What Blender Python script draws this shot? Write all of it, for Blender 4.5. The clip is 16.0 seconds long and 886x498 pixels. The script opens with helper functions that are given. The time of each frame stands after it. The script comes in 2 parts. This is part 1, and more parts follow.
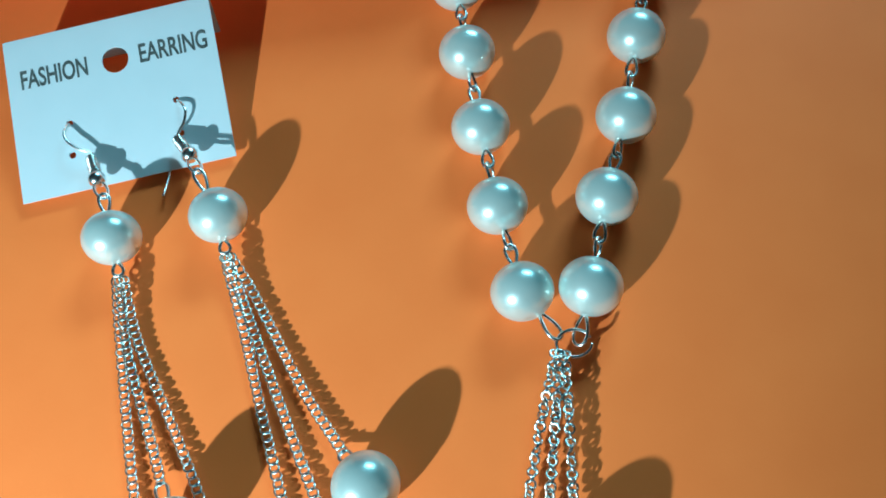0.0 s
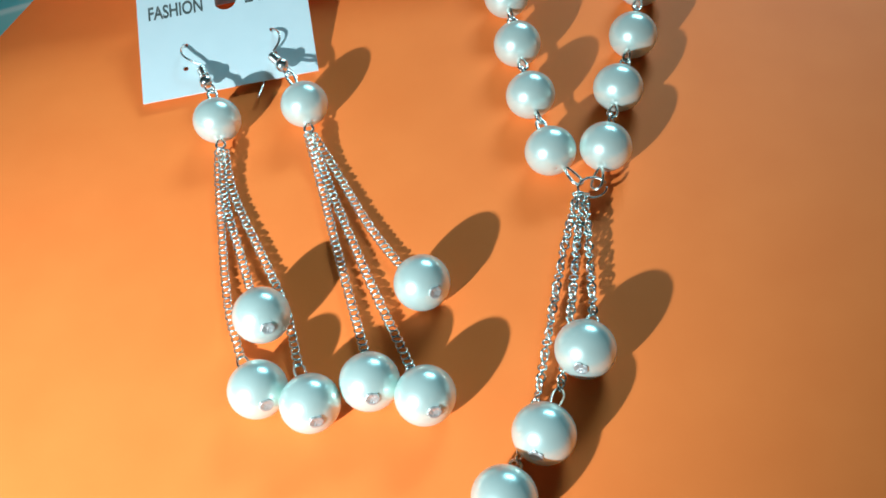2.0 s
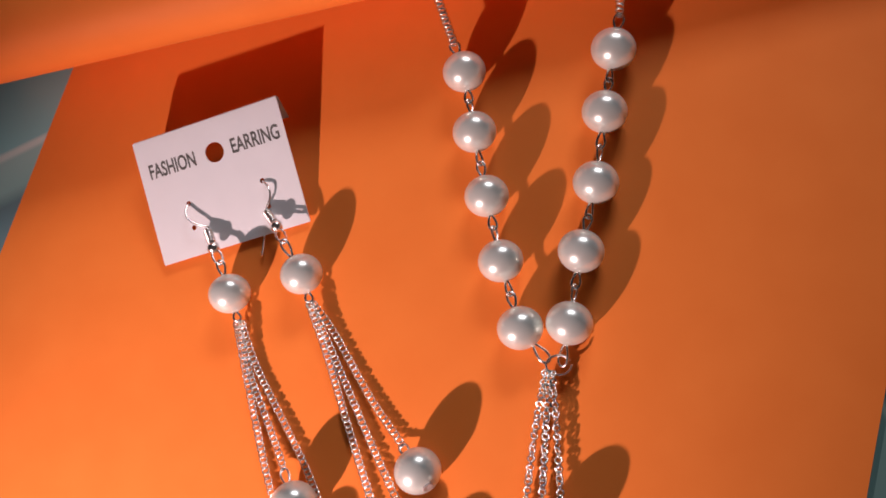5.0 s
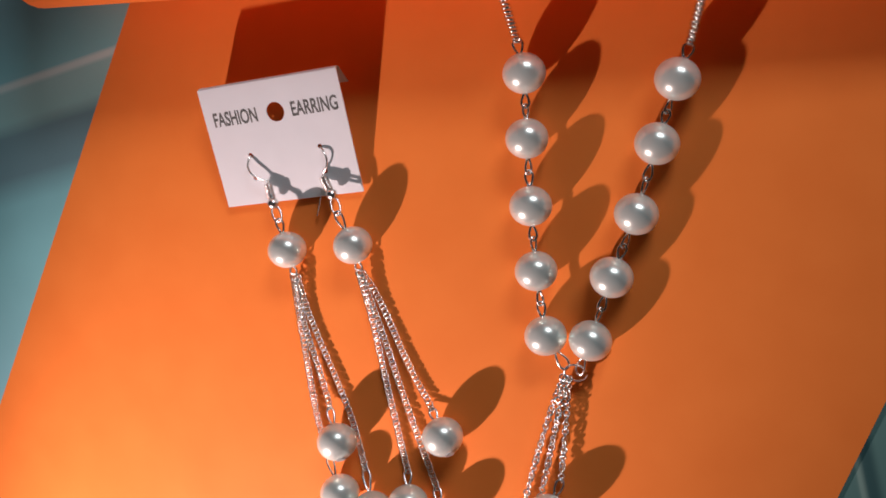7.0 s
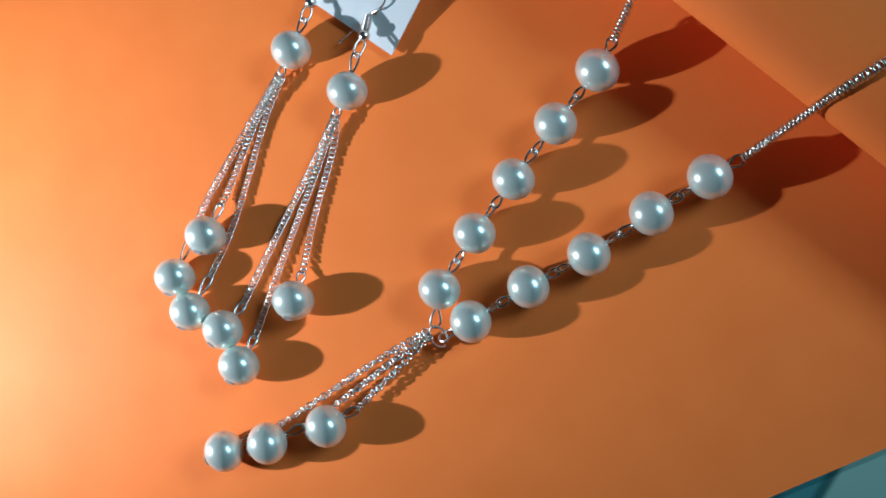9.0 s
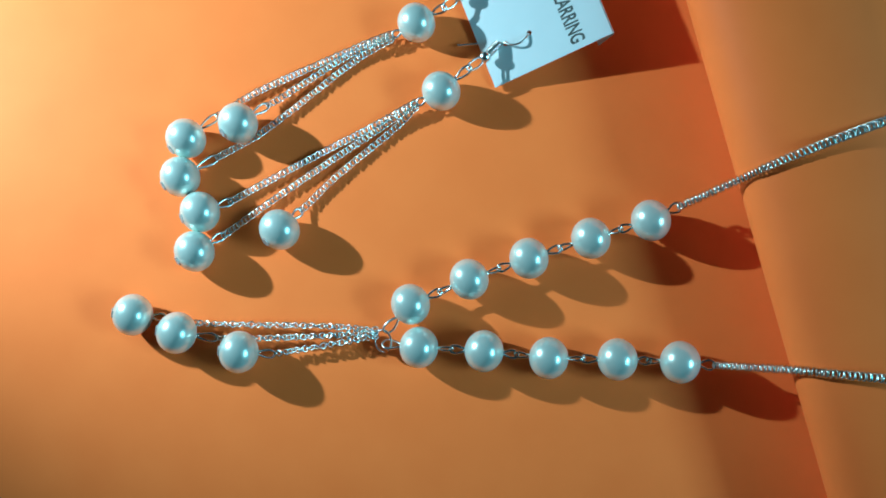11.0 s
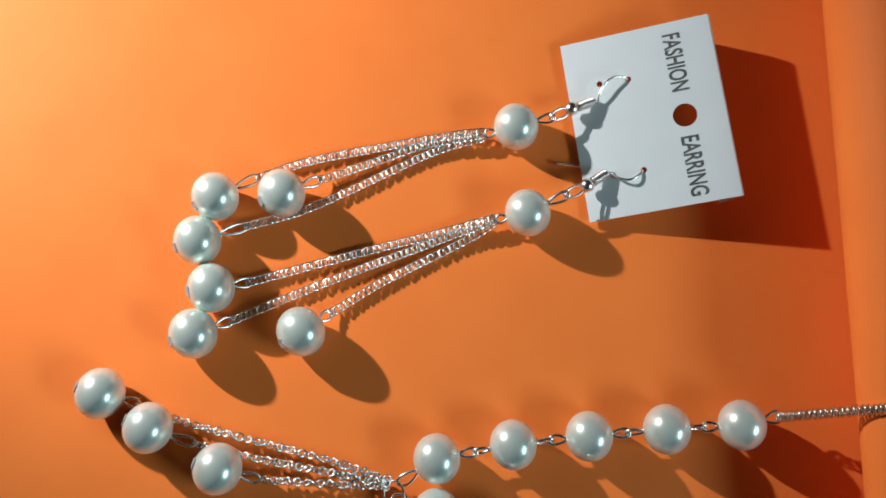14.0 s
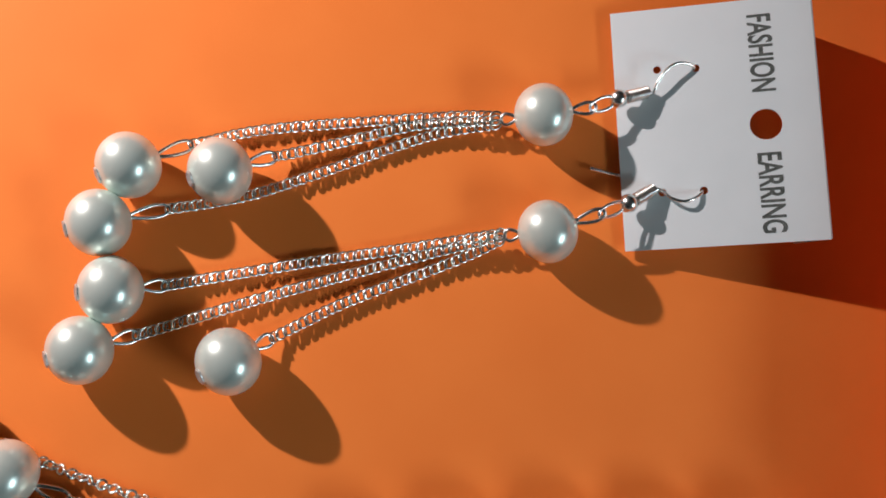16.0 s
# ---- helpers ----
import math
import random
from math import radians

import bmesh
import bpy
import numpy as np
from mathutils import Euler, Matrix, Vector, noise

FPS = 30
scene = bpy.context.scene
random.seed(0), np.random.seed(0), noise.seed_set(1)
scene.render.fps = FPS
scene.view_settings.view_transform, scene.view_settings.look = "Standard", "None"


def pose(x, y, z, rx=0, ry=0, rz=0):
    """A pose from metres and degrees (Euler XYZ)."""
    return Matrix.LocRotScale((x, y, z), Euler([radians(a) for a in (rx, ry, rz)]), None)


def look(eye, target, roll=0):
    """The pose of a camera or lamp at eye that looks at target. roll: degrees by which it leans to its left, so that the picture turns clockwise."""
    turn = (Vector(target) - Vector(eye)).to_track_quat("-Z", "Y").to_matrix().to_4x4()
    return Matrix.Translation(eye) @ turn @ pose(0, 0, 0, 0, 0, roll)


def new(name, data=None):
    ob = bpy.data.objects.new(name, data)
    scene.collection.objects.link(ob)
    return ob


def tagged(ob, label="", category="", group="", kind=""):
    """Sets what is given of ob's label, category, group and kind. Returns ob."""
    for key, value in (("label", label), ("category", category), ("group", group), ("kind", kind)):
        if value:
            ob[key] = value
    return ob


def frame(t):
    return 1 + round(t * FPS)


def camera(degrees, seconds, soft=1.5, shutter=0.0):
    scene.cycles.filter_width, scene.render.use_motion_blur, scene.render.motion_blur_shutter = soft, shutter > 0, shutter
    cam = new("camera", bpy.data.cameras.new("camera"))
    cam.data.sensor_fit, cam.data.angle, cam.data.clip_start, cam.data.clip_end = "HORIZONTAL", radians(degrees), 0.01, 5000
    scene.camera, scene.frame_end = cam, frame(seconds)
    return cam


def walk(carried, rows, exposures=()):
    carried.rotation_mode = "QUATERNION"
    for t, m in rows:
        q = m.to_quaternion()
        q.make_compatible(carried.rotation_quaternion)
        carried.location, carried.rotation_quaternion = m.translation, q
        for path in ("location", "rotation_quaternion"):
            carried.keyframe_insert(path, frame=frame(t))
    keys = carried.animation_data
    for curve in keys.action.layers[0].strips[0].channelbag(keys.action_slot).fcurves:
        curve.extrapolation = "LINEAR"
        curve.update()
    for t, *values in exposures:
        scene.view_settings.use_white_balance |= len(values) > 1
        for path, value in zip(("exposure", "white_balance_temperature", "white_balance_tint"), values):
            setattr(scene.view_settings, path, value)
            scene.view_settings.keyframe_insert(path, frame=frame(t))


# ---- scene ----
cam = camera(53.25, 16.0, soft=1.7)
PATH = [
    (0.0, 0.01635, -0.04261, 0.12864, 23.53, 7.28, -1.06),
    (0.5, 0.01730, -0.05833, 0.12874, 24.96, 7.53, 0.05),
    (1.0, 0.01261, -0.07907, 0.12790, 27.17, 7.36, 1.45),
    (1.5, 0.01091, -0.09614, 0.12885, 31.72, 6.82, 1.52),
    (2.0, 0.00994, -0.10288, 0.13177, 34.13, 6.82, 0.81),
    (2.5, 0.00740, -0.10809, 0.14310, 34.19, 7.76, -0.35),
    (3.0, 0.00862, -0.10550, 0.15976, 33.89, 7.61, -0.52),
    (3.5, 0.01637, -0.08675, 0.16455, 29.88, 7.51, -1.93),
    (4.0, 0.02608, -0.07435, 0.18508, 23.59, 7.56, -2.33),
    (4.5, 0.02887, -0.05618, 0.18705, 19.94, 9.31, -2.57),
    (4.7, 0.03889, -0.04164, 0.18253, 17.02, 13.12, -2.82),
    (6.8, 0.05697, 0.04340, 0.19607, -5.81, 19.80, -0.47),
    (7.0, 0.05470, 0.04792, 0.19726, -6.35, 19.47, 2.84),
    (7.5, 0.05179, 0.05576, 0.19027, -4.60, 18.89, 13.42),
    (8.0, 0.04969, 0.04424, 0.19569, -2.60, 17.20, 22.00),
    (8.2, 0.05351, 0.04778, 0.19160, -2.11, 17.88, 27.05),
    (10.3, 0.03348, 0.02909, 0.20985, 6.18, 6.82, 67.82),
    (10.5, 0.02841, 0.02544, 0.21229, 5.93, 5.12, 71.28),
    (11.0, 0.02715, 0.02360, 0.20924, 6.36, 3.91, 79.21),
    (11.5, 0.02103, 0.01869, 0.21021, 6.56, 3.30, 86.73),
    (12.0, 0.01232, 0.01066, 0.20616, 7.03, 1.99, 91.41),
    (12.5, 0.01718, 0.00637, 0.20371, 6.87, 0.14, 93.24),
    (13.0, 0.01915, 0.00428, 0.19681, 7.07, 0.58, 91.37),
    (13.5, 0.01210, 0.00680, 0.19028, 8.62, 0.73, 90.48),
    (14.0, 0.00246, 0.00507, 0.17759, 9.77, -0.01, 91.94),
    (14.5, -0.00628, -0.00067, 0.16253, 8.40, -0.96, 93.38),
    (15.0, -0.00828, 0.00067, 0.14900, 7.80, -1.88, 94.10),
    (15.5, -0.01368, -0.00087, 0.13616, 7.99, -2.81, 95.76),
    (16.0, -0.01376, -0.00128, 0.13487, 6.84, -3.90, 97.38),
]
# seconds, stops, white balance
EXPOSURES = [(0.0, -0.10, 3500, -51), (1.0, 0.00, 3600, -51), (2.0, 0.06, 3950, -46), (2.5, -0.22, 4750, -30), (3.0, -0.22, 5400, -12), (3.5, -0.20, 6000, 2),
             (4.5, -0.25, 6350, 15), (7.0, -0.29, 6000, 3), (8.0, -0.32, 5300, -6), (10.3, -0.12, 3450, -52), (11.0, -0.12, 3450, -52), (11.5, -0.06, 3600, -52),
             (12.0, -0.02, 3950, -46), (12.5, -0.02, 4200, -40), (13.5, -0.23, 4550, -34), (14.5, -0.41, 5100, -25), (16.0, -0.54, 5250, -19)]
walk(cam, [(t, pose(*p)) for t, *p in PATH], EXPOSURES)

# ---------------------------------------------------------------- light
world = bpy.data.worlds.new("world")
scene.world = world
world.use_nodes = True
world.node_tree.nodes["Background"].inputs[0].default_value = (1.0, 0.88, 0.88, 1)
world.node_tree.nodes["Background"].inputs[1].default_value = 0.016

LAMP = Vector((-0.169, -0.242, 0.137))      # small warm lamp close to the paper
BEHIND = Vector((0.38, 0.93, 0.66))         # wide soft lamp behind the paper roll

bulb = bpy.data.lights.new("near_lamp", "SPOT")
bulb.energy, bulb.shadow_soft_size, bulb.color = 9.3, 0.0035, (1.0, 0.645, 0.61)
bulb.spot_size, bulb.spot_blend = radians(54), 1.0
new("near_lamp", bulb).matrix_world = look(LAMP, (-0.072, -0.068, 0))
cool = bpy.data.lights.new("far_lamp", "AREA")
cool.shape, cool.size, cool.size_y, cool.energy, cool.color = "RECTANGLE", 0.46, 0.20, 7.0, (1.0, 0.885, 0.92)
back = BEHIND.normalized()
level = Vector((1, 0.045, 0))
level = (level - back * level.dot(back)).normalized()
soft_lamp = new("far_lamp", cool)
soft_lamp.matrix_world = Matrix.Translation(BEHIND) @ Matrix((level, back.cross(level), back)).transposed().to_4x4()


# ---------------------------------------------------------------- materials
def material(name, base, rough=0.5, metal=0.0, **more):
    m = bpy.data.materials.new(name)
    m.use_nodes = True
    b = m.node_tree.nodes["Principled BSDF"]
    b.inputs["Base Color"].default_value = (*base, 1)
    b.inputs["Roughness"].default_value = rough
    b.inputs["Metallic"].default_value = metal
    for k, v in more.items():
        b.inputs[k.replace("_", " ")].default_value = v
    return m


def node(m, kind, **sets):
    n = m.node_tree.nodes.new(kind)
    for k, v in sets.items():
        if k in n.inputs:
            n.inputs[k].default_value = v
    return n


def bump(m, scale, strength, distance, detail=4.0, stretch=(1, 1, 1)):
    """Fine relief from noise, in object space."""
    t, b = m.node_tree, m.node_tree.nodes["Principled BSDF"]
    co = t.nodes.new("ShaderNodeTexCoord")
    mp = t.nodes.new("ShaderNodeMapping")
    mp.inputs["Scale"].default_value = stretch
    nz = node(m, "ShaderNodeTexNoise", Scale=scale, Detail=detail)
    bp = node(m, "ShaderNodeBump", Strength=strength, Distance=distance)
    t.links.new(co.outputs["Object"], mp.inputs["Vector"])
    t.links.new(mp.outputs["Vector"], nz.inputs["Vector"])
    t.links.new(nz.outputs["Fac"], bp.inputs["Height"])
    t.links.new(bp.outputs["Normal"], b.inputs["Normal"])
    return nz


def mottle(m, lo, hi, scale, detail=3.0):
    """Base colour that drifts between two near tones."""
    t, b = m.node_tree, m.node_tree.nodes["Principled BSDF"]
    co = t.nodes.new("ShaderNodeTexCoord")
    nz = node(m, "ShaderNodeTexNoise", Scale=scale, Detail=detail)
    rp = t.nodes.new("ShaderNodeValToRGB")
    rp.color_ramp.elements[0].color, rp.color_ramp.elements[1].color = (*lo, 1), (*hi, 1)
    rp.color_ramp.elements[0].position, rp.color_ramp.elements[1].position = 0.3, 0.7
    t.links.new(co.outputs["Object"], nz.inputs["Vector"])
    t.links.new(nz.outputs["Fac"], rp.inputs["Fac"])
    t.links.new(rp.outputs["Color"], b.inputs["Base Color"])
    return rp


PAPER = material("orange_paper", (0.86, 0.241, 0.044), 0.54, Specular_IOR_Level=0.12)
mottle(PAPER, (0.84, 0.230, 0.041), (0.88, 0.252, 0.047), 60)
bump(PAPER, 1800, 0.12, 0.00012)
PEARL = material("pearl", (0.715, 0.81, 0.745), 0.29, 0.40, Specular_IOR_Level=0.5, Coat_Weight=0.3, Coat_Roughness=0.16)
mottle(PEARL, (0.695, 0.79, 0.725), (0.735, 0.83, 0.765), 180)
STEEL = material("silver_metal", (0.82, 0.84, 0.81), 0.27, 1.0)
bump(STEEL, 2500, 0.1, 0.0001)
CHAIN = material("chain_metal", (0.80, 0.84, 0.78), 0.25, 1.0)
PIN = material("dull_pin", (0.55, 0.55, 0.54), 0.42, 0.6)
bump(PIN, 3000, 0.4, 0.0001)
# white card, its base tinted blue to offset the near lamp's pink light
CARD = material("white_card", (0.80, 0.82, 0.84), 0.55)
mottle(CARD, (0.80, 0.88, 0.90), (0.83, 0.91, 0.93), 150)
bump(CARD, 2600, 0.08, 0.0001)
trans = node(CARD, "ShaderNodeBsdfTranslucent", Color=(0.8, 0.8, 0.8, 1))
blend = node(CARD, "ShaderNodeMixShader", Fac=0.16)
CARD.node_tree.links.new(CARD.node_tree.nodes["Principled BSDF"].outputs[0], blend.inputs[1])
CARD.node_tree.links.new(trans.outputs[0], blend.inputs[2])
CARD.node_tree.links.new(blend.outputs[0], CARD.node_tree.nodes["Material Output"].inputs["Surface"])
INK = material("grey_ink", (0.045, 0.05, 0.05), 0.6)
mottle(INK, (0.045, 0.055, 0.05), (0.14, 0.155, 0.145), 1500)
WALL = material("plain_plaster", (0.55, 0.57, 0.56), 0.9)
mottle(WALL, (0.52, 0.54, 0.53), (0.58, 0.60, 0.59), 3)
# for the added ceiling, dark so that the pearls' middles reflect dark
DARK = material("unseen_dark_ceiling", (0.10, 0.12, 0.12), 0.9)
mottle(DARK, (0.09, 0.11, 0.11), (0.12, 0.14, 0.14), 3)
WOOD = material("dark_wood", (0.12, 0.09, 0.07), 0.5)
mottle(WOOD, (0.09, 0.065, 0.05), (0.15, 0.11, 0.085), 9)


def cloth_material():
    """Printed oilcloth: bands across one way, paler bands the other way with lamp light put into their tones, softly
    smudged.
    """
    m = material("printed_oilcloth", (0.1, 0.2, 0.2), 0.42)
    t, b = m.node_tree, m.node_tree.nodes["Principled BSDF"]
    co = t.nodes.new("ShaderNodeTexCoord")
    mp = t.nodes.new("ShaderNodeMapping")
    mp.vector_type = "POINT"
    mp.inputs["Rotation"].default_value = (0, 0, -radians(16.3))
    t.links.new(co.outputs["Object"], mp.inputs["Vector"])
    sep = t.nodes.new("ShaderNodeSeparateXYZ")
    t.links.new(mp.outputs["Vector"], sep.inputs["Vector"])

    def bands(axis, lo, hi, stops):
        rng = node(m, "ShaderNodeMapRange")
        rng.inputs["From Min"].default_value, rng.inputs["From Max"].default_value = lo, hi
        t.links.new(sep.outputs[axis], rng.inputs["Value"])
        rp = t.nodes.new("ShaderNodeValToRGB")
        els = rp.color_ramp.elements
        while len(els) < len(stops):
            els.new(0.5)
        for e, (at, c) in zip(els, stops):
            e.position, e.color = (at - lo) / (hi - lo), (*c, 1)
        t.links.new(rng.outputs["Result"], rp.inputs["Fac"])
        return rp

    navy, dark, mid, teal, pale = (0.025, 0.048, 0.055), (0.035, 0.085, 0.085), (0.085, 0.175, 0.16), (0.07, 0.165, 0.175), (0.20, 0.31, 0.27)
    across = bands("X", 0.02, 0.14, [(0.050, navy), (0.0545, navy), (0.0555, pale), (0.0565, navy), (0.0605, navy), (0.0615, mid),
                                     (0.0715, mid), (0.0722, pale), (0.0735, dark), (0.0750, dark), (0.0765, mid), (0.0885, mid), (0.0895, dark), (0.0905, teal),
                                     (0.0955, teal), (0.0962, dark), (0.0972, teal), (0.1015, teal), (0.1025, dark), (0.1034, dark), (0.1044, pale), (0.14, pale)])
    # tones raised on this side to stand in for lamp light falling short
    sea, slate = (0.17, 0.40, 0.42), (0.10, 0.19, 0.21)
    along = bands("Y", 0.0, 0.14, [(0.0, (0.16, 0.34, 0.38)), (0.045, sea), (0.062, (0.16, 0.37, 0.39)), (0.070, slate), (0.081, slate), (0.085, (0.2, 0.39, 0.38)), (0.0932, (0.23, 0.42, 0.41)), (0.0942, (0.42, 0.55, 0.53)),
                                   (0.0952, (0.40, 0.53, 0.51)), (0.0962, sea), (0.115, (0.15, 0.27, 0.28)), (0.14, (0.22, 0.33, 0.33))])
    side = node(m, "ShaderNodeMapRange")
    side.inputs["From Min"].default_value, side.inputs["From Max"].default_value = -0.02, 0.02
    t.links.new(sep.outputs["X"], side.inputs["Value"])
    mix = t.nodes.new("ShaderNodeMix")
    mix.data_type = "RGBA"
    t.links.new(side.outputs["Result"], mix.inputs[0])
    t.links.new(along.outputs["Color"], mix.inputs[6])
    t.links.new(across.outputs["Color"], mix.inputs[7])
    smudge = node(m, "ShaderNodeTexNoise", Scale=22.0, Detail=3.0)
    t.links.new(co.outputs["Object"], smudge.inputs["Vector"])
    shade = node(m, "ShaderNodeMapRange")
    shade.inputs["To Min"].default_value, shade.inputs["To Max"].default_value = 1.1, 1.75
    t.links.new(smudge.outputs["Fac"], shade.inputs["Value"])
    mul = t.nodes.new("ShaderNodeMix")
    mul.data_type, mul.blend_type = "RGBA", "MULTIPLY"
    mul.inputs[0].default_value = 1.0
    t.links.new(mix.outputs[2], mul.inputs[6])
    t.links.new(shade.outputs["Result"], mul.inputs[7])
    t.links.new(mul.outputs[2], b.inputs["Base Color"])
    return m


CLOTH = cloth_material()


# ---------------------------------------------------------------- mesh helpers
def part(name, bm, mat, parent=None, label="", smooth=True):
    me = bpy.data.meshes.new(name)
    bmesh.ops.recalc_face_normals(bm, faces=bm.faces)
    bm.to_mesh(me)
    bm.free()
    me.materials.append(mat)
    if smooth:
        me.polygons.foreach_set("use_smooth", [True] * len(me.polygons))
    ob = new(name, me)
    ob.parent = parent
    return tagged(ob, label)


def share(name, ob, parent, m, label=""):
    """One more part on the same mesh."""
    o = new(name, ob.data)
    o.parent = parent
    o.matrix_basis = m
    return tagged(o, label)


def box(bm, lo, hi, bevel=0.0):
    r = bmesh.ops.create_cube(bm, size=1)
    for v in r["verts"]:
        v.co = [lo[i] + (v.co[i] + 0.5) * (hi[i] - lo[i]) for i in range(3)]
    if bevel:
        edges = list({e for v in r["verts"] for e in v.link_edges})
        bmesh.ops.bevel(bm, geom=edges, offset=bevel, segments=2, affect="EDGES")


def curve(points, n):
    """n + 1 points at even steps on a smooth line through the given ones (Catmull-Rom)."""
    p = [Vector(q) for q in points]
    p = [p[0] * 2 - p[1]] + p + [p[-1] * 2 - p[-2]]
    fine = []
    for i in range(1, len(p) - 2):
        a, b, c, d = p[i - 1:i + 3]
        for k in range(16):
            s = k / 16
            fine.append(0.5 * (2 * b + (c - a) * s + (2 * a - 5 * b + 4 * c - d) * s * s + (3 * b - a - 3 * c + d) * s ** 3))
    fine.append(p[-2])
    lens = [0.0]
    for a, b in zip(fine, fine[1:]):
        lens.append(lens[-1] + (b - a).length)
    out, j = [], 0
    for k in range(n + 1):
        want = lens[-1] * k / n
        while j < len(lens) - 2 and lens[j + 1] < want:
            j += 1
        out.append(fine[j].lerp(fine[j + 1], (want - lens[j]) / max(lens[j + 1] - lens[j], 1e-12)))
    return out


def length(points):
    c = curve(points, 60)
    return sum((b - a).length for a, b in zip(c, c[1:]))


def tube(bm, pts, r, closed=False, seg=8):
    """A round wire along pts."""
    pts = [Vector(p) for p in pts]
    n, rings, up = len(pts), [], None
    for i, p in enumerate(pts):
        a, b = (pts[i - 1], pts[(i + 1) % n]) if closed else (pts[max(i - 1, 0)], pts[min(i + 1, n - 1)])
        d = (b - a).normalized()
        if up is None:
            up = d.orthogonal().normalized()
        up = (up - d * up.dot(d)).normalized()
        side = d.cross(up)
        rings.append([bm.verts.new(p + (up * math.cos(k * math.tau / seg) + side * math.sin(k * math.tau / seg)) * r) for k in range(seg)])
    for i in range(n if closed else n - 1):
        a, b = rings[i], rings[(i + 1) % n]
        for k in range(seg):
            bm.faces.new((a[k], a[(k + 1) % seg], b[(k + 1) % seg], b[k]))
    if not closed:
        bm.faces.new(rings[0][::-1])
        bm.faces.new(rings[-1])


def teardrop(start, end, width, normal, n=26):
    """Points of an egg-shaped eye loop that leaves start narrow and is widest towards its round end."""
    s, e = Vector(start), Vector(end)
    d = e - s
    side = d.cross(Vector(normal)).normalized() * width / 2
    loop = []
    for k in range(n):
        a = 0.12 + (math.tau - 0.24) * k / (n - 1)
        u = (1 - math.cos(a)) / 2
        loop.append(s + d * u + side * (math.sin(a) * (0.35 + 0.78 * u)))
    return loop


def link_ring(length_, width, n=12):
    """A stadium-like ring in its own xy plane."""
    return [Vector((math.cos(k * math.tau / n) * length_ / 2, math.sin(k * math.tau / n) * width / 2 * (1.0 if abs(math.cos(k * math.tau / n)) < 0.8 else 0.9), 0)) for k in range(n)]


def chain_mesh(bm, points, pitch, width, wire, roll0=0.0, twist=0.0, wobble=10.0, tilt=28.0, seg=6, floor_z=None, seed=1):
    """Curb links one by one along a line: each leans over its neighbour; twist turns the chain about its own line."""
    rnd = random.Random(seed)
    n = max(2, round(length(points) / pitch))
    c = curve(points, n)
    up = Vector((0, 0, 1))
    for i in range(n):
        p = (c[i] + c[i + 1]) / 2
        d = (c[i + 1] - c[i]).normalized()
        side = up.cross(d).normalized()
        top = d.cross(side)
        frame_m = Matrix((d, side, top)).transposed()
        roll = radians(roll0 + twist * i + (6 if i % 2 else -6) + rnd.uniform(-wobble, wobble))
        turn = Matrix.Rotation(roll, 3, "X") @ Matrix.Rotation(radians(-tilt), 3, "Y") @ Matrix.Rotation(radians(26), 3, "Z")
        ring = [p + frame_m @ (turn @ v) for v in link_ring(pitch * 1.62, width)]
        if floor_z is not None:
            low = min(v.z for v in ring) - wire
            if low < floor_z:
                ring = [v + Vector((0, 0, floor_z - low)) for v in ring]
        tube(bm, ring, wire, True, seg)


def V(x, y, z):
    """Millimetres to metres."""
    return Vector((x, y, z)) / 1000


# ---------------------------------------------------------------- setting
def added_terrace():
    """Unseen surroundings added to shape the light and pearl reflections: low walls open to the daylight above, four
    pillars and a dark ceiling.
    """
    for name, lo, hi in (("floor", (-1.6, -1.6, -0.80), (1.6, 1.6, -0.75)), ("ceiling", (-1.4, -1.4, 1.60), (1.4, 1.4, 1.70)),
                         ("wall_north", (-1.4, 1.3, -0.75), (1.4, 1.4, 0.25)), ("wall_south", (-1.4, -1.4, -0.75), (1.4, -1.3, 0.25)),
                         ("wall_east", (1.3, -1.3, -0.75), (1.4, 1.3, 0.25)), ("wall_west", (-1.4, -1.3, -0.75), (-1.3, 1.3, 0.25))):
        bm = bmesh.new()
        box(bm, lo, hi)
        mat = {"floor": WOOD, "ceiling": DARK}.get(name, WALL)
        tagged(part(name, bm, mat, smooth=False), "plain " + {"floor": "dark floor added out of view", "ceiling": "dark grey ceiling added out of view for pearl reflections"}.get(name, "grey plastered low wall added out of view"), name.split("_")[0], kind="structure")
    for x in (-1.35, 1.35):
        for y in (-1.35, 1.35):
            bm = bmesh.new()
            box(bm, (x - 0.05, y - 0.05, 0.25), (x + 0.05, y + 0.05, 1.6))
            tagged(part("pillar", bm, WALL, smooth=False), "plain grey pillar added on the low wall, out of view", "pillar", kind="structure")


def table():
    t = tagged(new("table"), "dark wooden table under a printed oilcloth", "table")
    t.location = (0, 0, -0.75)
    bm = bmesh.new()
    box(bm, (-0.5, -0.36, 0.715), (0.5, 0.42, 0.747), 0.003)
    part("tabletop", bm, WOOD, t, smooth=False)
    bm = bmesh.new()
    box(bm, (-0.025, -0.025, 0), (0.025, 0.025, 0.715), 0.003)
    leg = part("leg", bm, WOOD, t, smooth=False)
    leg.location = (-0.46, -0.32, 0)
    for x, y in ((0.46, -0.32), (-0.46, 0.38), (0.46, 0.38)):
        share("leg", leg, t, Matrix.Translation((x, y, 0)))
    bm = bmesh.new()
    box(bm, (-0.5, -0.36, -0.003), (0.5, 0.42, -0.0008), 0.0004)
    tagged(part("tablecloth", bm, CLOTH, smooth=False), "teal oilcloth printed with dark and pale bands, flat on the table", "tablecloth")


def taper(x):
    """How thick the loosely wound roll is along its length, thinner towards positive x."""
    return 1 - 2.0 * (min(max(x, -0.125), 0.13) + 0.025)


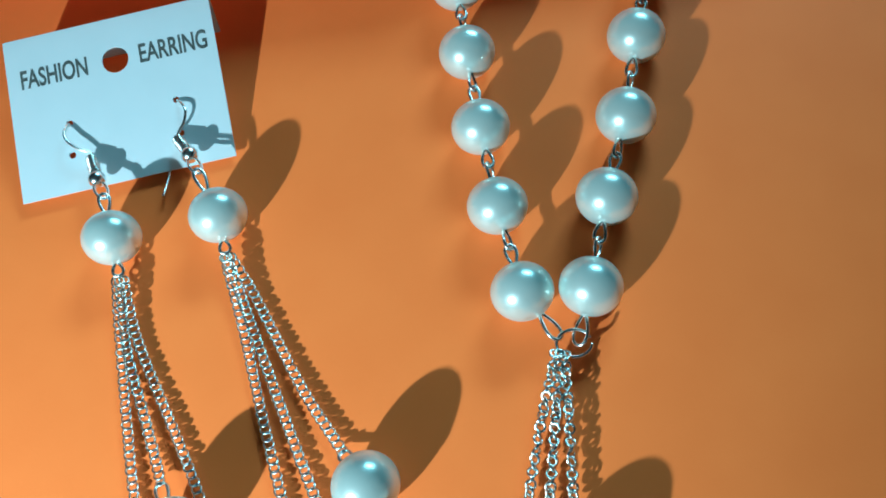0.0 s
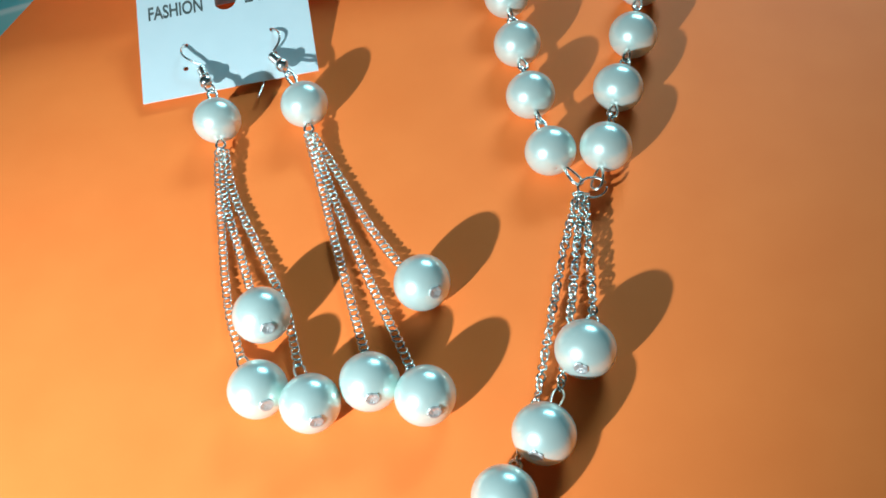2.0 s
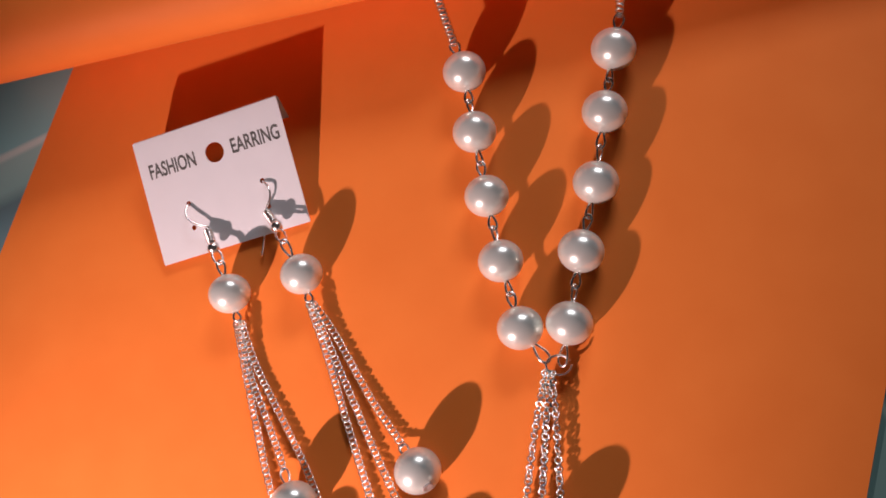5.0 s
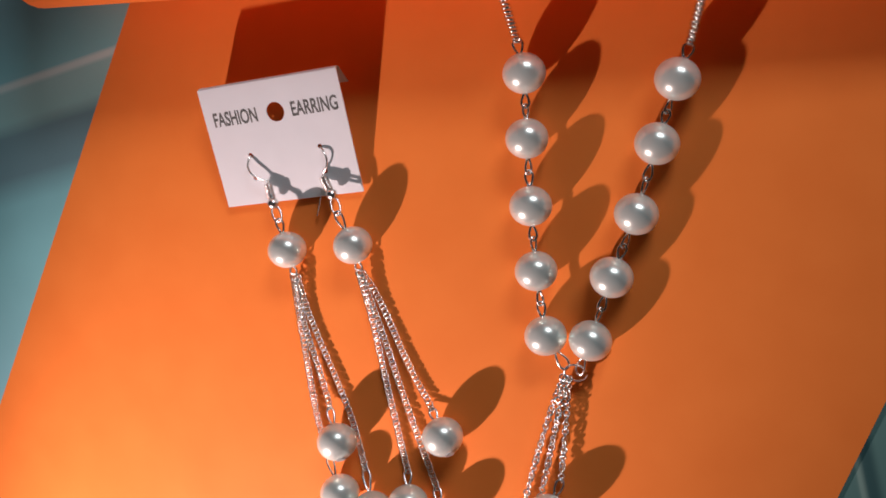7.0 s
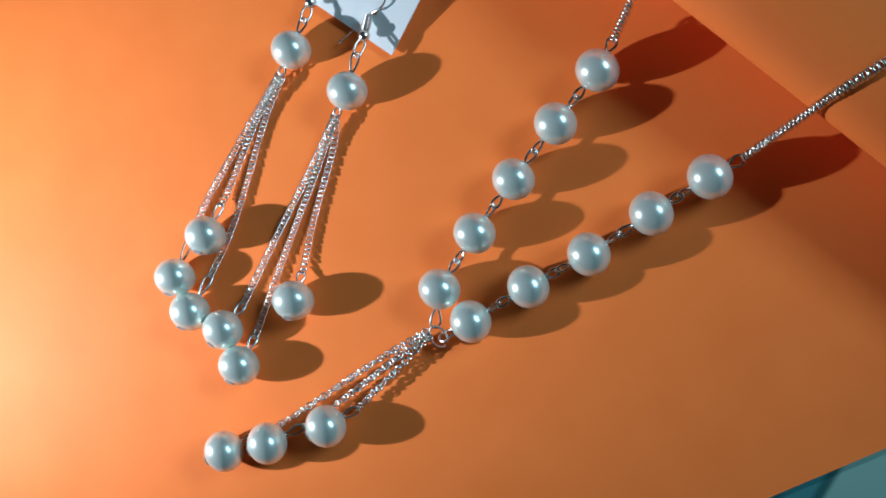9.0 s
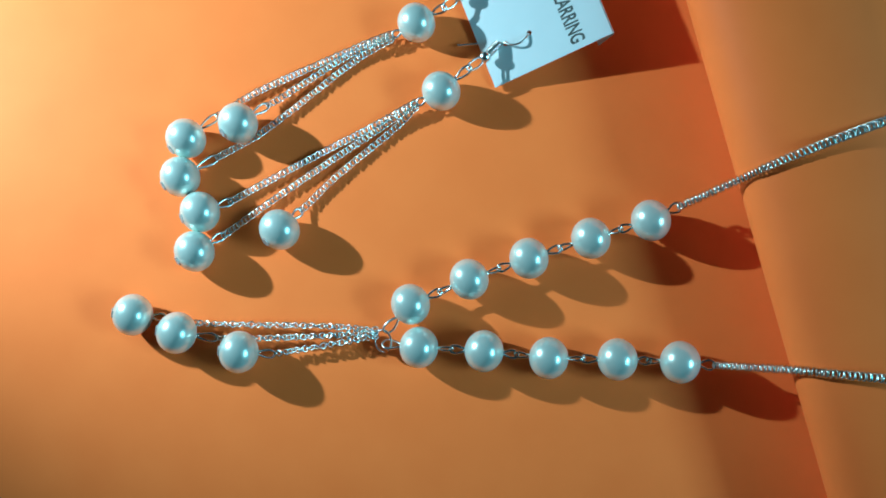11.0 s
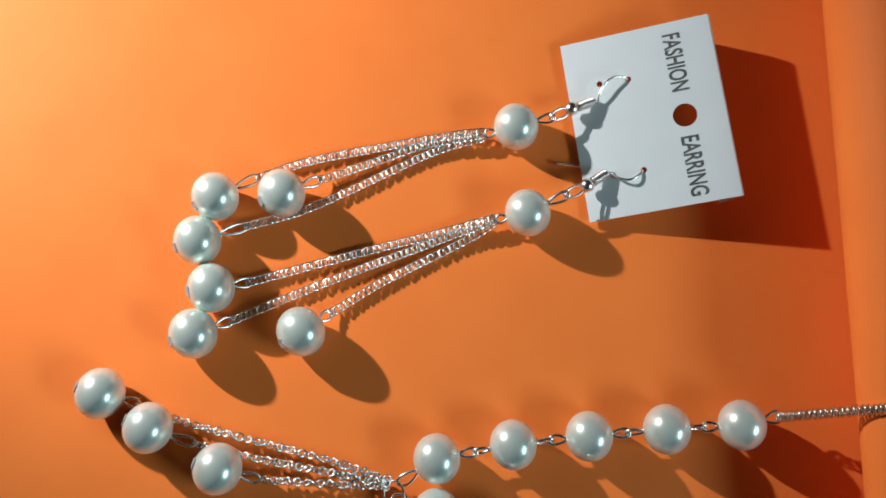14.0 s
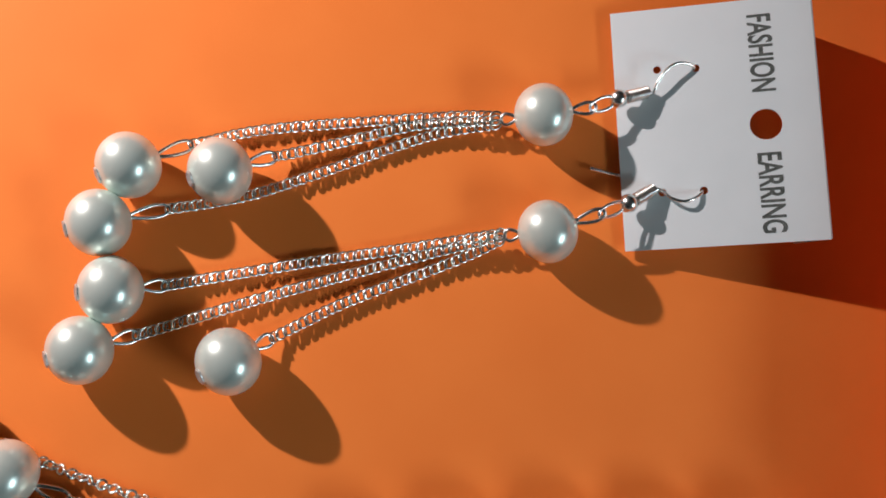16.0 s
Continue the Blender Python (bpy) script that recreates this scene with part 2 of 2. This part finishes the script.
def orange_paper():
    """One long sheet: flat on the table, its far end wound into a loose roll that lies on it."""
    bm = bmesh.new()
    A, B, FRONT = 0.0226, 0.0152, 0.0803          # half width and height of the roll at its middle, its near side
    rows = []
    flat_y = [-0.17 + 0.01 * k for k in range(27)]
    for y in flat_y:
        x0, x1 = -0.1355 + 0.40 * y, 0.0846 + 0.32 * y
        rows.append([(x0 + (x1 - x0) * k / 24, y, 0.0) for k in range(25)])
    turns = 76
    for i in range(turns):
        a = -math.pi / 2 + math.tau * 1.75 * i / (turns - 1)
        shrink = 1 - 0.045 * i / (turns - 1) * 1.75
        row = []
        for k in range(25):
            x = -0.121 + 0.275 * k / 24 - 0.004 * math.cos(a)
            if i < 10:                            # passes from the sheet's edges to the roll's
                y = 0.09
                f = i / 10
                x = (x0 + (x1 - x0) * k / 24) * (1 - f) + x * f
            g = taper(x)
            cy = FRONT + 0.055 * x + A * g
            row.append((x, cy + A * g * shrink * math.cos(a), B * g * (1 + shrink * math.sin(a)) + 0.0006 * (i / turns) * (1 - math.sin(a))))
        rows.append(row)
    vs = [[bm.verts.new(p) for p in r] for r in rows]
    for r0, r1 in zip(vs, vs[1:]):
        for k in range(24):
            bm.faces.new((r0[k], r0[k + 1], r1[k + 1], r1[k]))
    ob = part("orange_paper", bm, PAPER)
    tagged(ob, "bright orange paper sheet on the table, far end loosely rolled up", "paper")
    s = ob.modifiers.new("thickness", "SOLIDIFY")
    s.thickness, s.offset = 0.00022, -1.0
    ob.modifiers.new("crisp_edges", "EDGE_SPLIT").split_angle = radians(35)
    return FRONT, A, B


# ---------------------------------------------------------------- jewellery
R = 0.0048


def pearl_master():
    """A slightly flattened bead with a drilled hole at both poles, its hole along x."""
    bm = bmesh.new()
    prof, n, seg = [(0.0001, R * 0.918), (0.0004, R * 0.922)], 22, 36
    for i in range(n + 1):
        a = math.asin(0.10) + (math.pi - 2 * math.asin(0.10)) * i / n
        prof.append((R * math.sin(a), R * 0.935 * math.cos(a)))
    prof += [(0.0004, -R * 0.922), (0.0001, -R * 0.918)]
    rings = [[bm.verts.new((h, r * math.cos(k * math.tau / seg), r * math.sin(k * math.tau / seg))) for k in range(seg)] for r, h in prof]
    for a, b in zip(rings, rings[1:]):
        for k in range(seg):
            bm.faces.new((a[k], a[(k + 1) % seg], b[(k + 1) % seg], b[k]))
    return part("pearl", bm, PEARL)


def pin_head_master():
    """The flattened, uneven end of the pin that closes a pearl's hole, with a dented middle."""
    bm = bmesh.new()
    rnd, seg = random.Random(5), 14
    edge = [1 + rnd.uniform(-0.14, 0.10) for k in range(seg)]
    rings = [[bm.verts.new((r * e * math.cos(k * math.tau / seg), r * e * math.sin(k * math.tau / seg), z + rnd.uniform(-1, 1) * 0.00003)) for k, e in enumerate(edge)]
             for r, z in ((0.00112, -0.0006), (0.00112, 0.00008), (0.00098, 0.00018), (0.00074, 0.00016), (0.00050, 0.00008), (0.0001, 0.00006))]
    for a, b in zip(rings, rings[1:]):
        for k in range(seg):
            bm.faces.new((a[k], a[(k + 1) % seg], b[(k + 1) % seg], b[k]))
    bm.faces.new(rings[0])
    bm.faces.new(rings[-1])
    return part("pin_head", bm, PIN, smooth=False)


MASTERS = {}


def pearl(parent, at, axis, pin=0):
    """A pearl of parent at a place, its hole along axis; pin: -1 or 1 puts a pin head at that end."""
    at, axis = Vector(at), Vector(axis).normalized()
    m = Matrix.Translation(at) @ axis.to_track_quat("X", "Z").to_matrix().to_4x4()
    if pin:                                       # the end pearls are a little larger
        m = m @ Matrix.Scale(1.03, 4)
    if "pearl" not in MASTERS:
        MASTERS["pearl"] = pearl_master()
        o = MASTERS["pearl"]
        o.parent, o.matrix_basis = parent, m
        tagged(o, "glossy cream-white pearl bead")
    else:
        o = share("pearl", MASTERS["pearl"], parent, m, "glossy cream-white pearl bead")
    if pin:
        mm = Matrix.Translation((pin * R * 0.935, 0, 0)) @ pose(0, 0, 0, 0, 90 * pin, 0)
        if "pin" not in MASTERS:
            MASTERS["pin"] = pin_head_master()
            MASTERS["pin"].parent, MASTERS["pin"].matrix_basis = o, mm
            tagged(MASTERS["pin"], "small silver pin end")
        else:
            share("pin_head", MASTERS["pin"], o, mm, "small silver pin end")
    return o


def wire(name, parent, pts, r, closed=False, label="", seg=8):
    bm = bmesh.new()
    tube(bm, pts, r, closed, seg)
    return part(name, bm, STEEL, parent, label)


def eye(parent, at, towards, reach, width, normal):
    """The wire loop that comes out of a pearl's hole."""
    at = Vector(at)
    d = (Vector(towards) - at).normalized()
    n = Vector(normal) - d * Vector(normal).dot(d)
    s = at + d * (R * 0.86)
    return wire("eye_loop", parent, teardrop(s, s + d * reach, width * 1.4, n), 0.00031)


def chain(name, parent, pts, seed, pitch=0.00118, width=0.00146, wire_r=0.00021, twist=0.0, label="", wobble=8.0, tilt=23.0, floor_z=0.00005):
    bm = bmesh.new()
    chain_mesh(bm, pts, pitch, width, wire_r, 0.0, twist, wobble, tilt, 6, floor_z, seed)
    return part(name, bm, CHAIN, parent, label)


def earring(label, top, ends, chains, hook, coil, bead, link, seed):
    """A drop earring: ear wire with coil and bead, a pearl, three curb chains and an end pearl on each."""
    e = tagged(new("earring"), label, "earring", group="pair of earrings")
    top = Vector(top)
    e.location = (top.x, top.y, 0)
    bpy.context.view_layer.update()
    o = Vector((top.x, top.y, 0))
    rel = lambda p: Vector(p) - o
    down = (Vector(chains[0][0]) + Vector(chains[1][0]) + Vector(chains[2][0])) / 3
    pearl(e, rel(top), link[0] - top)
    eye(e, rel(top), rel(link[0]), (link[0] - top).length - R * 0.86 + 0.0007, 0.0015, (0.3, 0.2, 1))
    eye(e, rel(top), rel(down), 0.0024, 0.0015, (0, 0.3, 1))
    # small oval link between the pearl and the bead
    a, b = link
    d = b - a
    side = d.cross(Vector((0.55, 0, 0.8))).normalized()
    wire("jump_link", e, [rel(a.lerp(b, 0.5) + d * (0.56 * math.cos(k * math.tau / 20)) + side * (0.00105 * math.sin(k * math.tau / 20))) for k in range(20)], 0.00027, True)
    # bead, coil and ear wire
    bm = bmesh.new()
    bmesh.ops.create_uvsphere(bm, u_segments=20, v_segments=12, radius=0.00145)
    bd = part("bead", bm, STEEL, e, "small silver ball bead")
    bd.location = rel(bead)
    c0, c1 = coil
    d = (c1 - c0)
    u = d.normalized().orthogonal().normalized()
    w = d.normalized().cross(u)
    turns = 8
    wire("coil", e, [rel(c0 + d * (k / (turns * 14)) + (u * math.cos(k * math.tau / 14) + w * math.sin(k * math.tau / 14)) * 0.00084) for k in range(turns * 14 + 1)], 0.00021, seg=6)
    wire("ear_wire", e, [rel(p) for p in curve([c0, c1, *hook], 60)], 0.00027, label="bent silver ear wire through the card")
    for i, (pts, end) in enumerate(zip(chains, ends)):
        end = Vector(end)
        pts = [Vector(p) + V(0, 0, 0.5 if 0 < k < len(pts) - 1 else 0) for k, p in enumerate(pts)]
        # the chain ends where the end pearl's eye begins
        gap = (pts[-1] - end).normalized()
        s = end + gap * (R * 0.86)
        eye(e, rel(end), rel(pts[-1]), max((pts[-1] - s).length + 0.0004, 0.0016), 0.0016, (0.2, 0.1 * (i - 1), 1))
        chain("chain", e, [rel(p) for p in pts], seed + i, label="fine silver curb chain")
        pearl(e, rel(end), end - pts[-1], 1)
    return e


def earring_card():
    """White card with a round hole and four small ones, its top folded down behind; two words printed on it."""
    o, xu = V(-71.75, 27.2, 1.9), V(37.5, 6.5, -0.4).normalized()
    yv = V(-4.3, 28.9, 7.4)
    yv = (yv - xu * yv.dot(xu)).normalized()
    zn = xu.cross(yv)
    W, H, T = 0.0380, 0.0301, 0.00035
    m = Matrix((xu, yv, zn)).transposed().to_4x4()
    m.translation = o
    holes = [(0.0198, 0.0222, 0.0024, 28)]
    for p in HOLES:
        q = m.inverted() @ p
        holes.append((q.x, q.y, 0.00062, 12))
    bm = bmesh.new()
    # outline, then each hole cut from the sheet through a grid of narrow strips
    edge = [(0, 0), (W, 0), (W, H), (0, H)]
    loops = [[bm.verts.new((x, y, 0)) for x, y in edge]]
    for cx, cy, r, n in holes:
        loops.append([bm.verts.new((cx + r * math.cos(k * math.tau / n), cy + r * math.sin(k * math.tau / n), 0)) for k in range(n)])
    edges = []
    for lp in loops:
        edges += [bm.edges.new((lp[k], lp[(k + 1) % len(lp)])) for k in range(len(lp))]
    bmesh.ops.triangle_fill(bm, use_beauty=True, use_dissolve=False, edges=edges)
    keep = []
    for f in list(bm.faces):
        c = f.calc_center_median()
        if any((c.x - cx) ** 2 + (c.y - cy) ** 2 < (r * 0.85) ** 2 for cx, cy, r, n in holes):
            keep.append(f)
    bmesh.ops.delete(bm, geom=keep, context="FACES_ONLY")
    face = bm.faces[:]
    r = bmesh.ops.extrude_face_region(bm, geom=face)
    bmesh.ops.translate(bm, verts=[g for g in r["geom"] if isinstance(g, bmesh.types.BMVert)], vec=(0, 0, -T))
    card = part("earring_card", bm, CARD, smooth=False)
    card.matrix_world = m
    tagged(card, "white folded card with grey print holding two earrings", "card")
    # folded flap behind the top edge
    bm = bmesh.new()
    prof = [(H - 0.0002, -0.0001), (H + 0.0003, -0.0004), (H + 0.0004, -0.0012), (H + 0.0001, -0.0021), (H - 0.0040, -0.0056)]
    rows = [[[bm.verts.new((x, y - k * 0.0002, z - k * T)) for k in (0, 1)] for x in (0.0002, W - 0.0002)] for y, z in prof]
    for a, b in zip(rows, rows[1:]):
        (a0, a1), (a2, a3), (b0, b1), (b2, b3) = a[0], a[1], b[0], b[1]
        for q in ((a0, a2, b2, b0), (a1, a3, b3, b1), (a0, a1, b1, b0), (a2, a3, b3, b2)):
            bm.faces.new(q)
    for e in (rows[0], rows[-1]):
        bm.faces.new((e[0][0], e[0][1], e[1][1], e[1][0]))
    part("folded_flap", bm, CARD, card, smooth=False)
    for word, x0, x1 in (("FASHION", 0.0025, 0.0147), ("EARRING", 0.0242, 0.0365)):
        cu = bpy.data.curves.new("print", "FONT")
        cu.body, cu.size, cu.extrude, cu.offset = word, 0.005, 0.00001, 0.00010
        tmp = new("tmp", cu)
        bpy.context.view_layer.update()
        me = bpy.data.meshes.new_from_object(tmp.evaluated_get(bpy.context.evaluated_depsgraph_get()))
        bpy.data.objects.remove(tmp)
        xs, ys = [v.co.x for v in me.vertices], [v.co.y for v in me.vertices]
        sx, sy = (x1 - x0) / (max(xs) - min(xs)), 0.0036 / (max(ys) - min(ys))
        for v in me.vertices:
            v.co = (x0 + (v.co.x - min(xs)) * sx, 0.0205 + (v.co.y - min(ys)) * sy, 0.00003 + v.co.z)
        me.materials.clear()
        me.materials.append(INK)
        ob = new("printed_word", me)
        ob.parent = card
        tagged(ob, "dark grey capital letters " + word)
    return card


def necklace(FRONT, A, B):
    nk = tagged(new("necklace"), "silver chain necklace with pearls and a three-strand tassel", "necklace")
    nk.location = (0.02, 0.0, 0)
    o = nk.location.copy()
    rel = lambda p: Vector(p) - o
    left = [V(13.3, 4.3, 4.75), V(10.2, 18.8, 4.75), V(8.1, 33.3, 4.75), V(6.3, 48.2, 4.75), V(5.0, 62.4, 5.4)]
    right = [V(23.45, 4.4, 4.75), V(27.1, 19.0, 4.75), V(31.4, 33.2, 4.75), V(34.6, 48.4, 4.75), V(37.8, 61.9, 5.4)]
    ring = V(19.8, -4.0, 3.2)
    for s, strand in enumerate((left, right)):
        far = V(3.3, 68.6, 6.0) if s == 0 else V(39.7, 68.6, 6.0)
        line = [ring] + strand + [far]
        for i, p in enumerate(strand):
            before, after = line[i], line[i + 2]
            pearl(nk, rel(p), after - before if i else after - p)
            tilt = (0.9, 0.0, 0.45) if (i + s) % 2 else (0.1, 0.2, 1)
            other = (0.8, 0.2, 0.6) if (i + s) % 2 else (0.1, 0.0, 1)
            reach = (after - p).length - 2 * R * 0.86
            eye(nk, rel(p), rel(after), reach / 2 + 0.0004 if i < 4 else 0.0034, 0.0015 if i < 4 else 0.0019, tilt if i < 4 else (0.1, -0.2, 1))
            if i:
                eye(nk, rel(p), rel(before), ((before - p).length - 2 * R * 0.86) / 2 + 0.0004, 0.0015, other)
            else:
                eye(nk, rel(p), rel(ring + V(1.5 - 3.0 * (s == 0), 1.2, 0)), 0.0048, 0.0020, (0.5 - s, 0.2, 1))
        # the neck chain hangs to the roll, lies over it and goes down behind
        x0 = far.x
        drift = -0.16 if s == 0 else 0.30
        line = [far]
        for deg in (166, 140, 115, 90, 65, 40, 15, -12):
            a = radians(deg)
            g = taper(x0)
            y = FRONT + A * g + (A * g + 0.0008) * math.cos(a)
            x = x0 + drift * (y - far.y) * (1 if deg > 60 else 0.9)
            line.append(Vector((x, y + 0.055 * x, B * g + (B * g + 0.0008) * math.sin(a))))
        chain("neck_chain", nk, [rel(p) for p in line], 40 + s, 0.00100, 0.00172, 0.00026, tilt=47.0, wobble=5.0, label="fine silver curb chain over the paper roll", floor_z=None)
    # open ring that gathers the tassel
    wire("gathering_ring", nk, [rel(ring + V(0.6, 0.3, 0)) + Matrix.Rotation(radians(14), 3, "X") @ Vector((0.0026 * math.cos(a), 0.0020 * math.sin(a), 0)) for a in [0.35 + k * 5.9 / 28 for k in range(29)]], 0.00026, label="open silver ring")
    tassel = [([V(17.6, -4.7, 3.2), V(14.0, -18.4, 2.5), V(10.7, -33.9, 2.0), V(7.9, -46.4, 1.5), V(5.0, -54.6, 2.2)], V(3.2, -60.9, 5.2)),
              ([V(18.3, -4.8, 3.5), V(16.4, -18.2, 2.6), V(14.3, -32.3, 2.0), V(12.2, -43.0, 2.0)], V(9.4, -51.2, 5.1)),
              ([V(19.0, -4.9, 3.2), V(18.8, -18.0, 2.5), V(18.5, -30.0, 2.2)], V(16.6, -37.3, 5.1))]
    for i, (pts, end) in enumerate(tassel):
        gap = (pts[-1] - end).normalized()
        s = end + gap * (R * 0.86)
        eye(nk, rel(end), rel(pts[-1]), max((pts[-1] - s).length + 0.0004, 0.0018), 0.0016, (0.2, 0, 1))
        chain("tassel_chain", nk, [rel(p) for p in pts], 60 + i, 0.00090, 0.00140, 0.00023, twist=76.0, wobble=14.0, tilt=27.0, label="twisted sparkling silver chain")
        pearl(nk, rel(end), end - pts[-1], 1)


HOLES = [V(-63.9, 41.0, 4.3), V(-63.2, 35.3, 3.1), V(-44.9, 44.2, 4.0), V(-44.0, 38.2, 2.8)]

added_terrace()
table()
roll = orange_paper()
earring_card()
earring("silver chain earring with four pearls, hooked in the card",
        V(-53.0, 18.1, 4.75),
        [V(-36.4, -41.9, 4.75), V(-37.3, -28.5, 5.6), V(-27.4, -44.7, 4.75)],
        [[V(-52.2, 11.6, 3.0), V(-52.0, 6.4, 0.9), V(-48.7, -9.4, 0.7), V(-45.3, -23.9, 0.7), V(-42.3, -32.0, 0.8), V(-41.4, -34.4, 1.4)],
         [V(-51.6, 11.6, 3.2), V(-49.6, 0.1, 1.1), V(-46.1, -9.2, 0.9), V(-42.4, -18.6, 1.0), V(-41.2, -21.6, 2.2)],
         [V(-51.0, 11.7, 3.0), V(-48.0, 1.3, 0.8), V(-39.6, -15.0, 0.7), V(-35.5, -23.1, 1.0), V(-33.2, -29.2, 1.0), V(-31.2, -36.2, 1.2)]],
        [V(-59.0, 34.7, 4.2), V(-60.7, 35.1, 5.1), V(-62.7, 36.2, 5.7), V(-63.8, 37.7, 5.9), V(-64.1, 39.4, 5.5), V(-63.9, 40.6, 4.8), V(-63.2, 40.4, 3.2), V(-62.4, 37.0, 2.0), V(-61.5, 32.0, 1.2)],
        (V(-57.6, 30.6, 4.9), V(-59.2, 33.9, 4.0)), V(-57.2, 29.3, 4.8), (V(-54.9, 25.1, 5.7), V(-56.7, 28.6, 5.0)), 11)
earring("silver chain earring with four spread pearls, hooked in the card",
        V(-35.2, 20.8, 4.75),
        [V(-18.0, -41.3, 4.75), V(-8.9, -44.1, 4.75), V(-10.0, -23.1, 4.75)],
        [[V(-34.3, 14.4, 3.0), V(-30.8, 2.3, 0.8), V(-26.4, -13.1, 0.7), V(-20.4, -32.6, 0.8), V(-19.8, -34.6, 1.3)],
         [V(-33.9, 14.4, 3.2), V(-29.3, 2.4, 0.8), V(-20.9, -17.8, 0.7), V(-12.8, -35.6, 0.8), V(-12.0, -37.6, 1.3)],
         [V(-33.4, 14.4, 3.0), V(-29.2, 7.6, 0.8), V(-21.0, -7.5, 0.7), V(-15.2, -16.2, 0.8), V(-14.0, -18.0, 1.8)]],
        [V(-44.2, 37.4, 3.8), V(-43.7, 38.1, 4.2), V(-42.9, 39.2, 4.7), V(-42.6, 40.9, 5.2), V(-43.2, 42.4, 5.2), V(-44.2, 43.5, 4.8), V(-44.8, 43.8, 4.4), V(-45.2, 43.4, 3.0), V(-45.9, 36.0, 1.2), V(-46.2, 31.3, 0.9), V(-46.5, 26.8, 1.6)],
        (V(-41.9, 33.6, 4.6), V(-44.1, 36.5, 3.7)), V(-41.2, 32.6, 4.7), (V(-38.7, 28.1, 6.3), V(-40.7, 31.8, 4.9)), 21)
necklace(*roll)
